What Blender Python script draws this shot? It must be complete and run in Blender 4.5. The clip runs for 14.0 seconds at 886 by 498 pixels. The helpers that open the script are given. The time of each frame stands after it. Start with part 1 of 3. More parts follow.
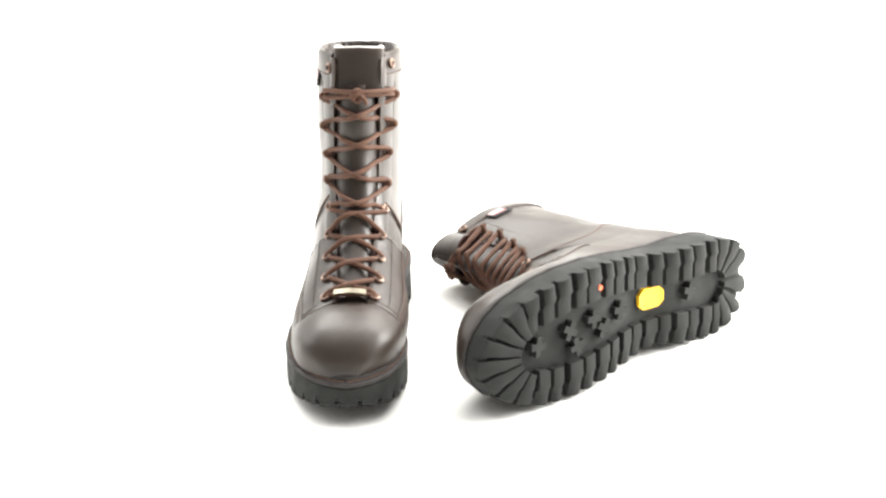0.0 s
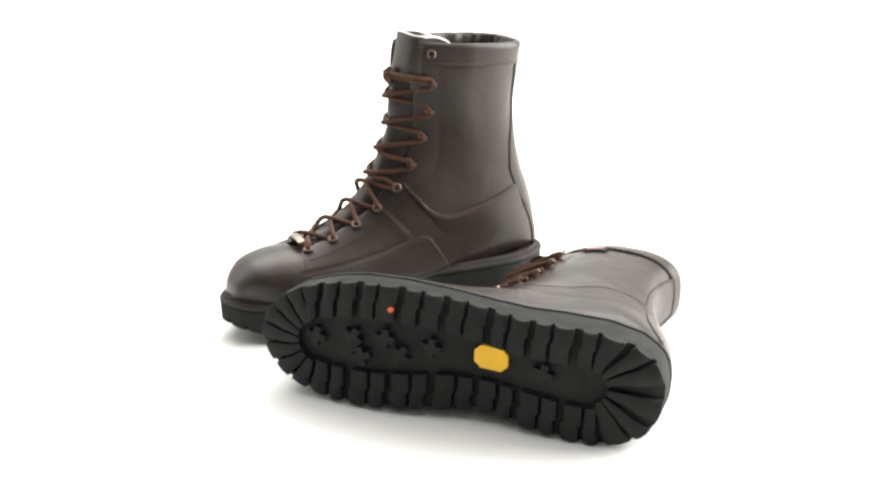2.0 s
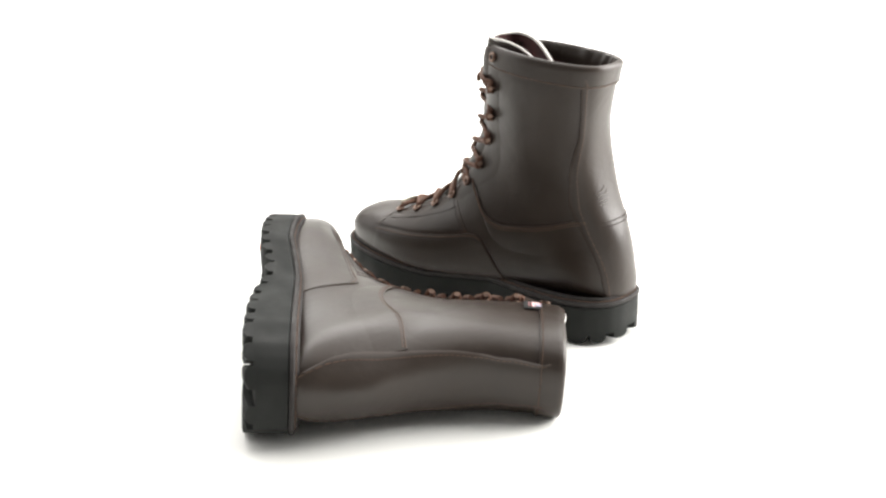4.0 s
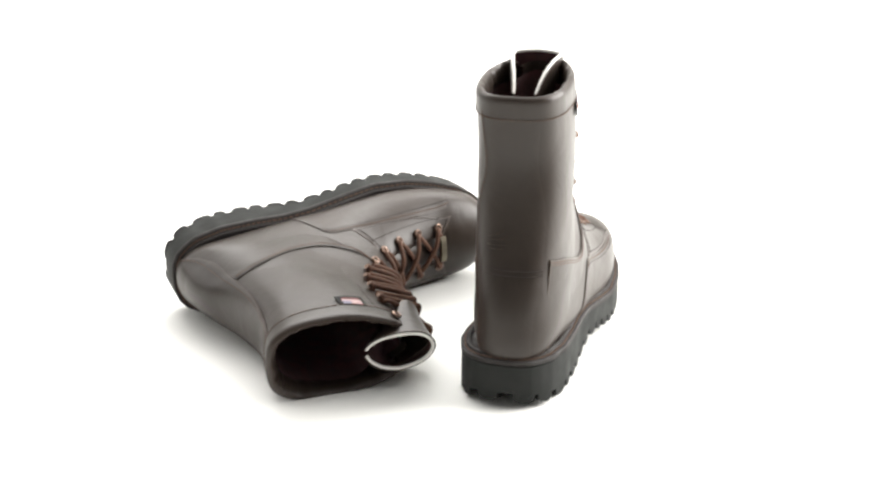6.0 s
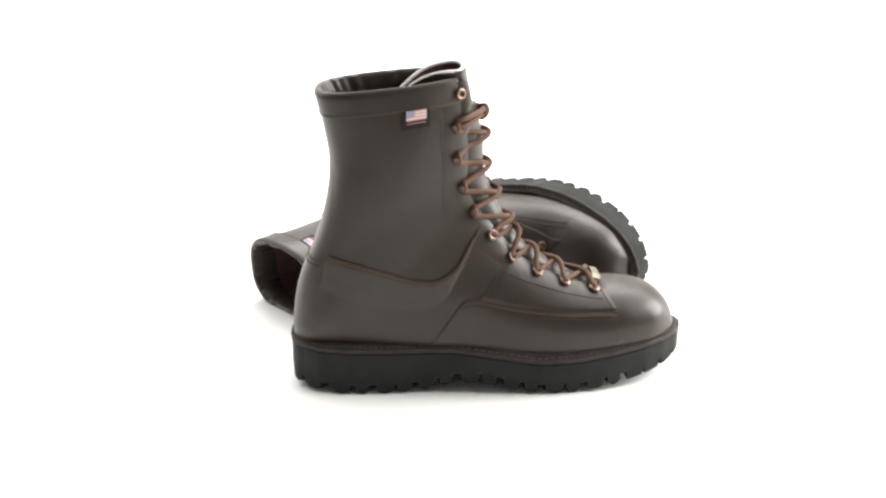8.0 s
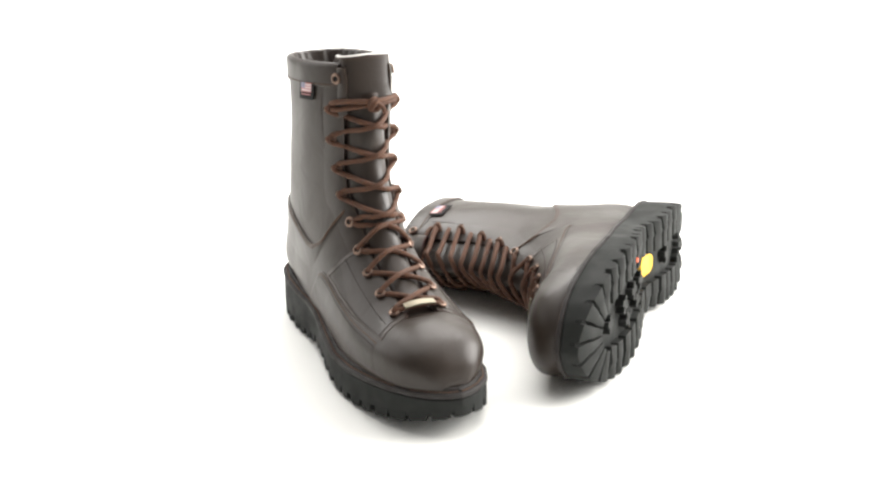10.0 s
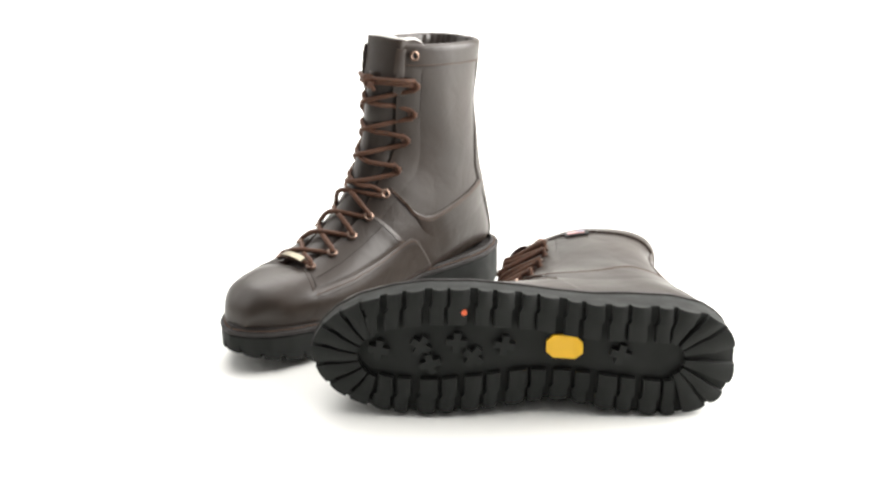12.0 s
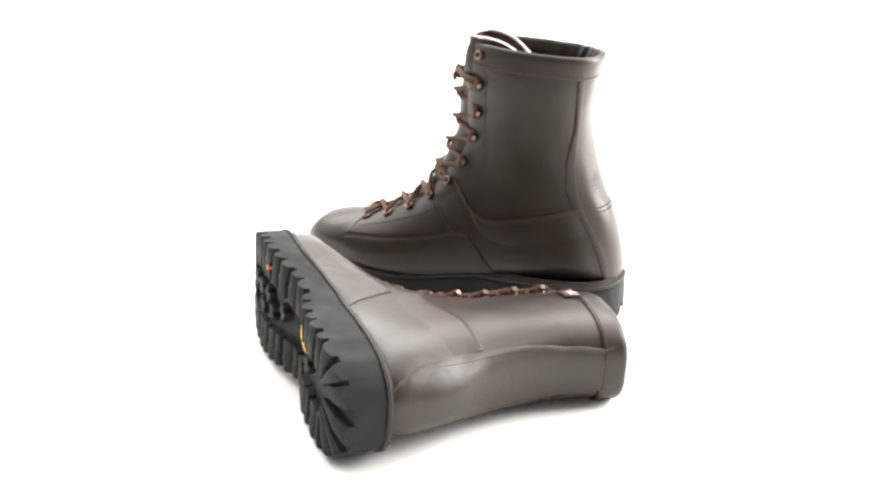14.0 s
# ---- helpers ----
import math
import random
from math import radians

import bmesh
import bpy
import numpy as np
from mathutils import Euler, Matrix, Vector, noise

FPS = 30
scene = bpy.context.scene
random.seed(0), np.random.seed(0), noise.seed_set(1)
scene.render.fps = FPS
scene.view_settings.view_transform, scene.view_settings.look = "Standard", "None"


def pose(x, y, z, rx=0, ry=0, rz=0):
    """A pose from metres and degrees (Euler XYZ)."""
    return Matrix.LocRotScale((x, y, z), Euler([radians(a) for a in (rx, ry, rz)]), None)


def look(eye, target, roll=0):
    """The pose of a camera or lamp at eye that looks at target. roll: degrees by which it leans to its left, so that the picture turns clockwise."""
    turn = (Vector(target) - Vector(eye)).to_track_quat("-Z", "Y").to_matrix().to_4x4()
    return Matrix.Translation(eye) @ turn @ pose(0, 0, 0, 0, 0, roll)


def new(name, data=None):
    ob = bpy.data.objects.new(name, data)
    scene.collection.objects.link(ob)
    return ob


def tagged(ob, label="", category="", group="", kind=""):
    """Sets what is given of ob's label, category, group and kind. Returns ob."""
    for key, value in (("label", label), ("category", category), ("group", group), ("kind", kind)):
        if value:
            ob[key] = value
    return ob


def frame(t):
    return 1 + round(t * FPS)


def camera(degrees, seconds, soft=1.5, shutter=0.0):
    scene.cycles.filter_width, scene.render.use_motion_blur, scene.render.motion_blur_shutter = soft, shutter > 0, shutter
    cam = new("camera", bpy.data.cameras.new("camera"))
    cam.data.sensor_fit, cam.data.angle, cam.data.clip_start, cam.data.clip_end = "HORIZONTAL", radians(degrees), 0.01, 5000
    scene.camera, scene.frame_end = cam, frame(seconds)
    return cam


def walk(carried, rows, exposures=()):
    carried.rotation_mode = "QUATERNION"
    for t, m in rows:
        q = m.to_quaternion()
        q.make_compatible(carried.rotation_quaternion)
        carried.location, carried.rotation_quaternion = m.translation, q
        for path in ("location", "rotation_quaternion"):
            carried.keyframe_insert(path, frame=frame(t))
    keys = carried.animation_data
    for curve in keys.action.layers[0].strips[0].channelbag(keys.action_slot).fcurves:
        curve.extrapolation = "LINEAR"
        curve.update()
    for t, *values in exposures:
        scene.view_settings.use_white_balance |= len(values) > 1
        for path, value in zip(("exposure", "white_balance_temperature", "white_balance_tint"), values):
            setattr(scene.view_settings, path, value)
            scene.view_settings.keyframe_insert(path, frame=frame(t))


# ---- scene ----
cam = camera(40.0, 14.0, soft=2.4)
EYE, AIM, ROLL = (-0.00615, -0.97748, 0.4328), (-0.00615, 0.0, 0.0776), -0.311
walk(cam, [(0.0, look(EYE, AIM, ROLL)), (14.0, look(EYE, AIM, ROLL))], [(0.0, 0.72), (0.2, 0.33), (0.4, 0.0), (13.82, 0.0), (14.0, 0.5)])

# ---- light: a white photographic sweep under softboxes ----
world = bpy.data.worlds.new("studio")
scene.world = world
world.use_nodes = True
world.node_tree.nodes["Background"].inputs[0].default_value = (1.0, 0.99, 0.97, 1)
world.node_tree.nodes["Background"].inputs[1].default_value = 0.24


def softbox(name, eye, target, w, h, power):
    lamp = bpy.data.lights.new(name, "AREA")
    lamp.shape, lamp.size, lamp.size_y, lamp.energy = "RECTANGLE", w, h, power
    lamp.color = (1.0, 0.98, 0.95)
    ob = new(name, lamp)
    ob.matrix_world = look(eye, target)
    return ob


softbox("softbox_top", (0.0, 0.5, 2.0), (0, 0.25, 0), 2.6, 2.2, 40)
softbox("softbox_back", (0.0, 1.7, 1.9), (0, 1.75, 0), 3.2, 1.2, 120)
softbox("softbox_side", (1.5, 0.25, 0.80), (0, 0, 0.1), 1.2, 1.2, 76)
softbox("softbox_side", (-1.5, 0.5, 0.9), (0, 0, 0.1), 1.2, 1.2, 12)


# ---- materials ----
def material(name, colour, rough, metal=0.0, var=0.25, scale=60.0, bump=0.15, bump_scale=900.0, spec=0.5, tint=None, coat=0.0, dist=0.0006, wrinkle=0.0, worn=None):
    m = bpy.data.materials.new(name)
    m.use_nodes = True
    nt = m.node_tree
    b = nt.nodes["Principled BSDF"]
    b.inputs["Roughness"].default_value = rough
    b.inputs["Metallic"].default_value = metal
    b.inputs["Specular IOR Level"].default_value = spec
    b.inputs["Coat Weight"].default_value = coat
    b.inputs["Coat Roughness"].default_value = 0.3
    co = nt.nodes.new("ShaderNodeTexCoord")
    big = nt.nodes.new("ShaderNodeTexNoise")
    big.inputs["Scale"].default_value = scale
    big.inputs["Detail"].default_value = 6
    nt.links.new(co.outputs["Object"], big.inputs["Vector"])
    ramp = nt.nodes.new("ShaderNodeMix")
    ramp.data_type = "RGBA"
    t = tint or [c * (1 + var * 1.6) for c in colour]
    ramp.inputs["A"].default_value = (*[c * (1 - var) for c in colour], 1)
    ramp.inputs["B"].default_value = (*t, 1)
    nt.links.new(big.outputs["Fac"], ramp.inputs["Factor"])
    nt.links.new(ramp.outputs["Result"], b.inputs["Base Color"])
    if worn:
        geo = nt.nodes.new("ShaderNodeNewGeometry")
        edge = nt.nodes.new("ShaderNodeMapRange")
        edge.inputs["From Min"].default_value, edge.inputs["From Max"].default_value = 0.53, 0.64
        edge.inputs["To Max"].default_value = 0.55
        rub = nt.nodes.new("ShaderNodeMix")
        rub.data_type = "RGBA"
        rub.inputs["B"].default_value = (*worn, 1)
        nt.links.new(geo.outputs["Pointiness"], edge.inputs["Value"])
        nt.links.new(edge.outputs["Result"], rub.inputs["Factor"])
        nt.links.new(ramp.outputs["Result"], rub.inputs["A"])
        nt.links.new(rub.outputs["Result"], b.inputs["Base Color"])
    r = nt.nodes.new("ShaderNodeMapRange")
    r.inputs["From Min"].default_value, r.inputs["From Max"].default_value = 0.3, 0.7
    r.inputs["To Min"].default_value, r.inputs["To Max"].default_value = rough * 0.85, min(1.0, rough * 1.2)
    nt.links.new(big.outputs["Fac"], r.inputs["Value"])
    nt.links.new(r.outputs["Result"], b.inputs["Roughness"])
    if bump:
        fine = nt.nodes.new("ShaderNodeTexNoise")
        fine.inputs["Scale"].default_value = bump_scale
        fine.inputs["Detail"].default_value = 4
        nt.links.new(co.outputs["Object"], fine.inputs["Vector"])
        bp = nt.nodes.new("ShaderNodeBump")
        bp.inputs["Strength"].default_value = bump
        bp.inputs["Distance"].default_value = dist
        nt.links.new(fine.outputs["Fac"], bp.inputs["Height"])
        nt.links.new(bp.outputs["Normal"], b.inputs["Normal"])
        if wrinkle:
            soft = nt.nodes.new("ShaderNodeTexNoise")
            soft.inputs["Scale"].default_value = 38
            soft.inputs["Detail"].default_value = 3
            soft.inputs["Distortion"].default_value = 0.8
            nt.links.new(co.outputs["Object"], soft.inputs["Vector"])
            wp = nt.nodes.new("ShaderNodeBump")
            wp.inputs["Strength"].default_value = wrinkle
            wp.inputs["Distance"].default_value = 0.004
            nt.links.new(soft.outputs["Fac"], wp.inputs["Height"])
            nt.links.new(wp.outputs["Normal"], bp.inputs["Normal"])
    return m


LEATHER = material("brown_leather", (0.0188, 0.0137, 0.0109), 0.40, spec=0.40, var=0.10, scale=16, bump=0.10, bump_scale=700, tint=(0.0365, 0.0252, 0.0188), wrinkle=0.16, worn=(0.072, 0.046, 0.034))
RUBBER = material("black_rubber", (0.0155, 0.0165, 0.0154), 0.74, var=0.25, scale=60, bump=0.14, bump_scale=500, spec=0.22)
WELT = material("dark_welt", (0.016, 0.013, 0.012), 0.75, var=0.25, scale=90, bump=0.2, bump_scale=900)
LACE = material("brown_lace", (0.060, 0.027, 0.0145), 0.8, var=0.4, scale=420, bump=0.6, bump_scale=1400, tint=(0.135, 0.058, 0.031))
COPPER = material("antique_copper", (0.155, 0.106, 0.083), 0.40, metal=1.0, var=0.2, scale=300, bump=0.05)
BRASS = material("aged_brass", (0.20, 0.178, 0.135), 0.45, metal=1.0, var=0.2, scale=300, bump=0.08)
LINING = material("dark_lining", (0.030, 0.018, 0.017), 0.9, var=0.5, scale=120, bump=0.6, bump_scale=400, tint=(0.12, 0.050, 0.050))
FELT = material("white_felt", (0.78, 0.76, 0.72), 0.9, var=0.08, scale=200, bump=0.4)
THREAD = material("brown_thread", (0.078, 0.046, 0.031), 0.8, var=0.3, scale=600, bump=0.0)
# darker thread colour, with the shade along the seams put into it
SEAM = material("seam_shadow_thread", (0.028, 0.020, 0.017), 0.8, var=0.3, scale=600, bump=0.0)
YELLOW = material("yellow_rubber", (0.88, 0.50, 0.012), 0.5, var=0.05, scale=100, bump=0.05)
ORANGE = material("orange_rubber", (0.80, 0.14, 0.05), 0.5, var=0.05, scale=100, bump=0.0)
BLACK = material("black_cloth_and_hole_shade", (0.006, 0.006, 0.006), 0.9, var=0.3, scale=500, bump=0.4, bump_scale=2500)
WHITE_CLOTH = material("white_cloth", (0.60, 0.55, 0.54), 0.9, var=0.1, scale=500, bump=0.3, bump_scale=2500)
RED_CLOTH = material("red_cloth", (0.42, 0.19, 0.19), 0.9, var=0.15, scale=500, bump=0.3, bump_scale=2500)
BLUE_CLOTH = material("blue_cloth", (0.25, 0.25, 0.32), 0.9, var=0.15, scale=500, bump=0.3, bump_scale=2500)
PAPER = material("white_sweep", (0.90, 0.90, 0.872), 0.75, var=0.015, scale=3, bump=0.03, bump_scale=200)


# ---- mesh helpers ----
def mesh_of(name, bm, mat, smooth=True, angle=40):
    bmesh.ops.recalc_face_normals(bm, faces=bm.faces)
    for f in bm.faces:
        f.smooth = smooth
    if smooth:
        for e in bm.edges:
            if len(e.link_faces) == 2 and e.calc_face_angle(0.0) > radians(angle):
                e.smooth = False
    me = bpy.data.meshes.new(name)
    bm.to_mesh(me)
    bm.free()
    me.materials.append(mat)
    return me


def part(name, bm, mat, parent, label="", smooth=True, angle=40):
    ob = new(name, mesh_of(name, bm, mat, smooth, angle))
    ob.parent = parent
    return tagged(ob, label)


def lerp_table(table, x):
    return float(np.interp(x, [r[0] for r in table], [r[1] for r in table]))


def spline(rows, n):
    """Catmull-Rom through rows of numbers, n samples."""
    rows = np.array(rows, float)
    k = len(rows)
    out = []
    for i in range(n):
        t = i / (n - 1) * (k - 1)
        a = min(int(t), k - 2)
        f = t - a
        p0, p1, p2, p3 = rows[max(a - 1, 0)], rows[a], rows[a + 1], rows[min(a + 2, k - 1)]
        out.append(0.5 * (2 * p1 + (p2 - p0) * f + (2 * p0 - 5 * p1 + 4 * p2 - p3) * f * f + (3 * p1 - p0 - 3 * p2 + p3) * f ** 3))
    return np.array(out)


def grid_mesh(bm, pts, close_u=False, close_v=False):
    """Quads over a 2D array of points. Returns the vertices."""
    vs = [[bm.verts.new(p) for p in row] for row in pts]
    nu, nv = len(vs), len(vs[0])
    for i in range(nu if close_u else nu - 1):
        for j in range(nv if close_v else nv - 1):
            q = (vs[i][j], vs[(i + 1) % nu][j], vs[(i + 1) % nu][(j + 1) % nv], vs[i][(j + 1) % nv])
            if len(set(q)) == 4:
                bm.faces.new(q)
    return vs


def tube(bm, path, r, sides=8, closed=False, flat=1.0, ups=None):
    """A tube along a list of Vectors; flat squeezes it along the given up directions."""
    n = len(path)
    rings = []
    side = None
    for i, p in enumerate(path):
        a = path[(i - 1) % n] if closed or i > 0 else p
        b = path[(i + 1) % n] if closed or i < n - 1 else p
        d = (b - a).normalized()
        up = ups[i] if ups else (side if side is not None else (Vector((0, 0, 1)) if abs(d.z) < 0.9 else Vector((1, 0, 0))))
        s = d.cross(up).normalized()
        u = s.cross(d).normalized()
        side = u
        rad = r[i] if isinstance(r, list) else r
        rings.append([p + s * (math.cos(k / sides * math.tau) * rad) + u * (math.sin(k / sides * math.tau) * rad * flat) for k in range(sides)])
    vs = grid_mesh(bm, rings, close_u=closed, close_v=True)
    if not closed:
        bm.faces.new(vs[0])
        bm.faces.new(vs[-1])


def smooth_path(points, n):
    return [Vector(p) for p in spline([tuple(p) for p in points], n)]


def slab(bm, top, bottom):
    """A closed sheet between two equal grids of points."""
    a, b = grid_mesh(bm, top), grid_mesh(bm, bottom)
    nu, nv = len(a), len(a[0])
    rim = [(i, 0) for i in range(nu)] + [(nu - 1, j) for j in range(1, nv)] + [(i, nv - 1) for i in range(nu - 2, -1, -1)] + [(0, j) for j in range(nv - 2, 0, -1)]
    for k in range(len(rim)):
        (i, j), (p, q) = rim[k], rim[(k + 1) % len(rim)]
        bm.faces.new((a[i][j], b[i][j], b[p][q], a[p][q]))


# ---- the boot's lines: X forward from the heel's back, Y towards the outer side, Z up ----
OUTER = [(0.0, 0.001), (0.001, 0.010), (0.005, 0.0190), (0.012, 0.0258), (0.022, 0.0322), (0.046, 0.0380), (0.079, 0.0395), (0.105, 0.0392), (0.129, 0.0415), (0.162, 0.047), (0.195, 0.0512), (0.228, 0.0504), (0.253, 0.046), (0.278, 0.0380), (0.295, 0.0280), (0.306, 0.0175), (0.3125, 0.006), (0.315, -0.004)]
INNER = [(0.0, 0.006), (0.001, 0.0165), (0.005, 0.0272), (0.012, 0.0350), (0.022, 0.0412), (0.040, 0.0464), (0.061, 0.0470), (0.0997, 0.0430), (0.125, 0.0383), (0.159, 0.0414), (0.193, 0.0450), (0.2226, 0.0480), (0.2526, 0.0480), (0.278, 0.0424), (0.296, 0.0345), (0.307, 0.0235), (0.313, 0.0125), (0.315, 0.005)]
SOLE_TOP = [(0, .0420), (.0225, .0410), (.058, .0402), (.093, .0398), (.127, .0395), (.158, .0355), (.192, .0308), (.222, .0318), (.254, .0345), (.282, .0368), (.301, .0378), (.315, .0381)]
SOLE_LOW = [(0, .0085), (.007, .0065), (.0214, .0045), (.04, .003), (.075, .003), (.10, .0047), (.128, .0115), (.149, .0115), (.17, .007), (.19, .0040), (.214, .0033), (.236, .0047), (.259, .0075), (.284, .0118), (.306, .0172), (.315, .0205)]
LUG = 0.0070

def recess(fz):
    """How deep the tongue lies behind the edges of the facings."""
    return 0.0042 + 0.0018 * min(1.0, max(0.0, (fz - 0.15) / 0.06))


def swell(fz, loose):
    """How far the tongue stands out between the facings."""
    return 0.0016 if loose else lerp_table([(.074, .0026), (.10, .0066), (.15, .0066), (.185, .0050), (.21, .0034), (.228, .0016)], fz)


# back point X Z, front point X Z, half width, height of the widest line, roundness low and high
SECTIONS = [
    (.3060, .0368, .3064, .0440, .010, .45, .60, .80),
    (.2985, .0350, .3020, .0575, .0205, .42, .50, .80),
    (.2840, .0335, .2880, .0695, .0335, .42, .45, .85),
    (.2620, .0312, .2650, .0750, .0410, .42, .42, .90),
    (.2350, .0282, .2442, .0765, .0445, .42, .40, .98),
    (.2050, .0270, .2198, .0850, .0450, .40, .38, 1.05),
    (.1700, .0285, .1982, .0970, .0425, .38, .38, 1.08),
    (.1300, .0335, .1832, .1085, .0395, .40, .40, 1.08),
    (.0850, .0345, .1718, .1235, .0385, .43, .45, 1.05),
    (.0350, .0355, .1618, .1420, .0372, .46, .62, 1.02),
    (.0062, .0405, .1560, .1570, .0364, .46, .72, 1.04),
    (.0055, .0680, .1522, .1730, .0354, .48, .84, 1.10),
    (.0120, .0950, .1533, .1885, .0350, .48, .86, 1.15),
    (.0240, .1220, .1525, .2040, .0358, .47, .76, 1.2),
    (.0330, .1520, .1510, .2180, .0362, .47, .66, 1.25),
    (.0365, .1820, .1505, .2290, .0360, .47, .66, 1.25),
    (.0330, .2100, .1500, .2380, .0352, .47, .66, 1.25),
    (.0280, .2345, .1495, .2440, .0336, .47, .66, 1.25),
]
NU, NV = 86, 72
ROWS = spline(SECTIONS, NU)


TWIST = [1.0]


def section_point(row, a, grow=0.0):
    """A point of a section; a runs from 0 at the back over the outer side (pi/2) and the front (pi) to the inner side."""
    bx, bz, fx, fz, w, m, kb, kt = row
    c, s = math.cos(a), math.sin(a)
    # the front is fuller on the outer side of the twisted shaft
    # the unlaced boot that lies down is slumped behind the ankle
    slump = 0.35 * (1 - TWIST[0]) * max(0.0, 1 - abs(bz - 0.095) / 0.085) if s > 0 else 0.0
    k = kb + slump if c > 0 else kt - ((0.10 if s > 0 else 0.03) * TWIST[0] * min(1.0, max(0.0, (bz - 0.05) / 0.10)))
    cc = math.copysign(abs(c) ** k, c)
    ss = math.copysign(abs(s) ** k, s)
    p = m * (1 - cc) if c > 0 else m + (1 - m) * -cc
    length = math.hypot(fx - bx, fz - bz)
    p = p + grow / length * -cc
    t = TWIST[0] * min(1.0, max(0.0, (bz - 0.05) / 0.15))
    # the foot leans inwards on both boots, the shaft only where it is laced
    foot = 1 - min(1.0, max(0.0, (fz - 0.11) / 0.08))
    lean = -0.0038 * t - 0.0052 * max(TWIST[0], foot) * p - 0.0012 * foot * (1 - TWIST[0])
    return Vector((bx + (fx - bx) * p, ss * (w + grow) + lean, bz + (fz - bz) * p))



def row_at(i):
    """The section at a place between two of the main sections."""
    f = min(max(i / (len(SECTIONS) - 1) * (NU - 1), 0), NU - 1.001)
    k = int(f)
    return ROWS[k] + (ROWS[k + 1] - ROWS[k]) * (f - k)

from mathutils.bvhtree import BVHTree

# lace holes from the toe up, on the outer and on the inner side; the last is the open top eyelet
OUTER_HOLES = [(.2395, .0157, .0775), (.216, .0172, .0848), (.194, .0185, .0945), (.1745, .0185, .1065), (.159, .0192, .125), (.1445, .0180, .143), (.1360, .0175, .1630), (.1300, .0170, .186), (.1285, .0155, .210), (.1307, .0110, .2335)]
INNER_HOLES = [(.2395, -.0220, .0740), (.2175, -.0246, .0825), (.196, -.0262, .0937), (.177, -.028, .1065), (.160, -.034, .1235), (.1465, -.0364, .142), (.1365, -.0360, .1635), (.130, -.0366, .1862), (.1265, -.0357, .2108), (.1255, -.034, .2362)]
BACKSTAY = [(.044, .0130), (.065, .0175), (.085, .0260), (.105, .0380), (.125, .0465), (.150, .0470), (.177, .0425), (.222, .0400)]

LOOSE_BACKSTAY = [(.044, .0080), (.053, .0106), (.066, .0185), (.082, .0262), (.103, .0312), (.128, .0360), (.145, .0382), (.160, .0395), (.179, .0398), (.200, .0375), (.222, .0330)]


def gap_angle(row):
    """Half the angle that the lacing gap takes up in a section."""
    g = 0.0120 + 0.0075 * min(1.0, max(0.0, (row[3] - 0.076) / 0.08))
    return math.asin(min(0.99, (g / row[4]) ** (1 / row[7])))


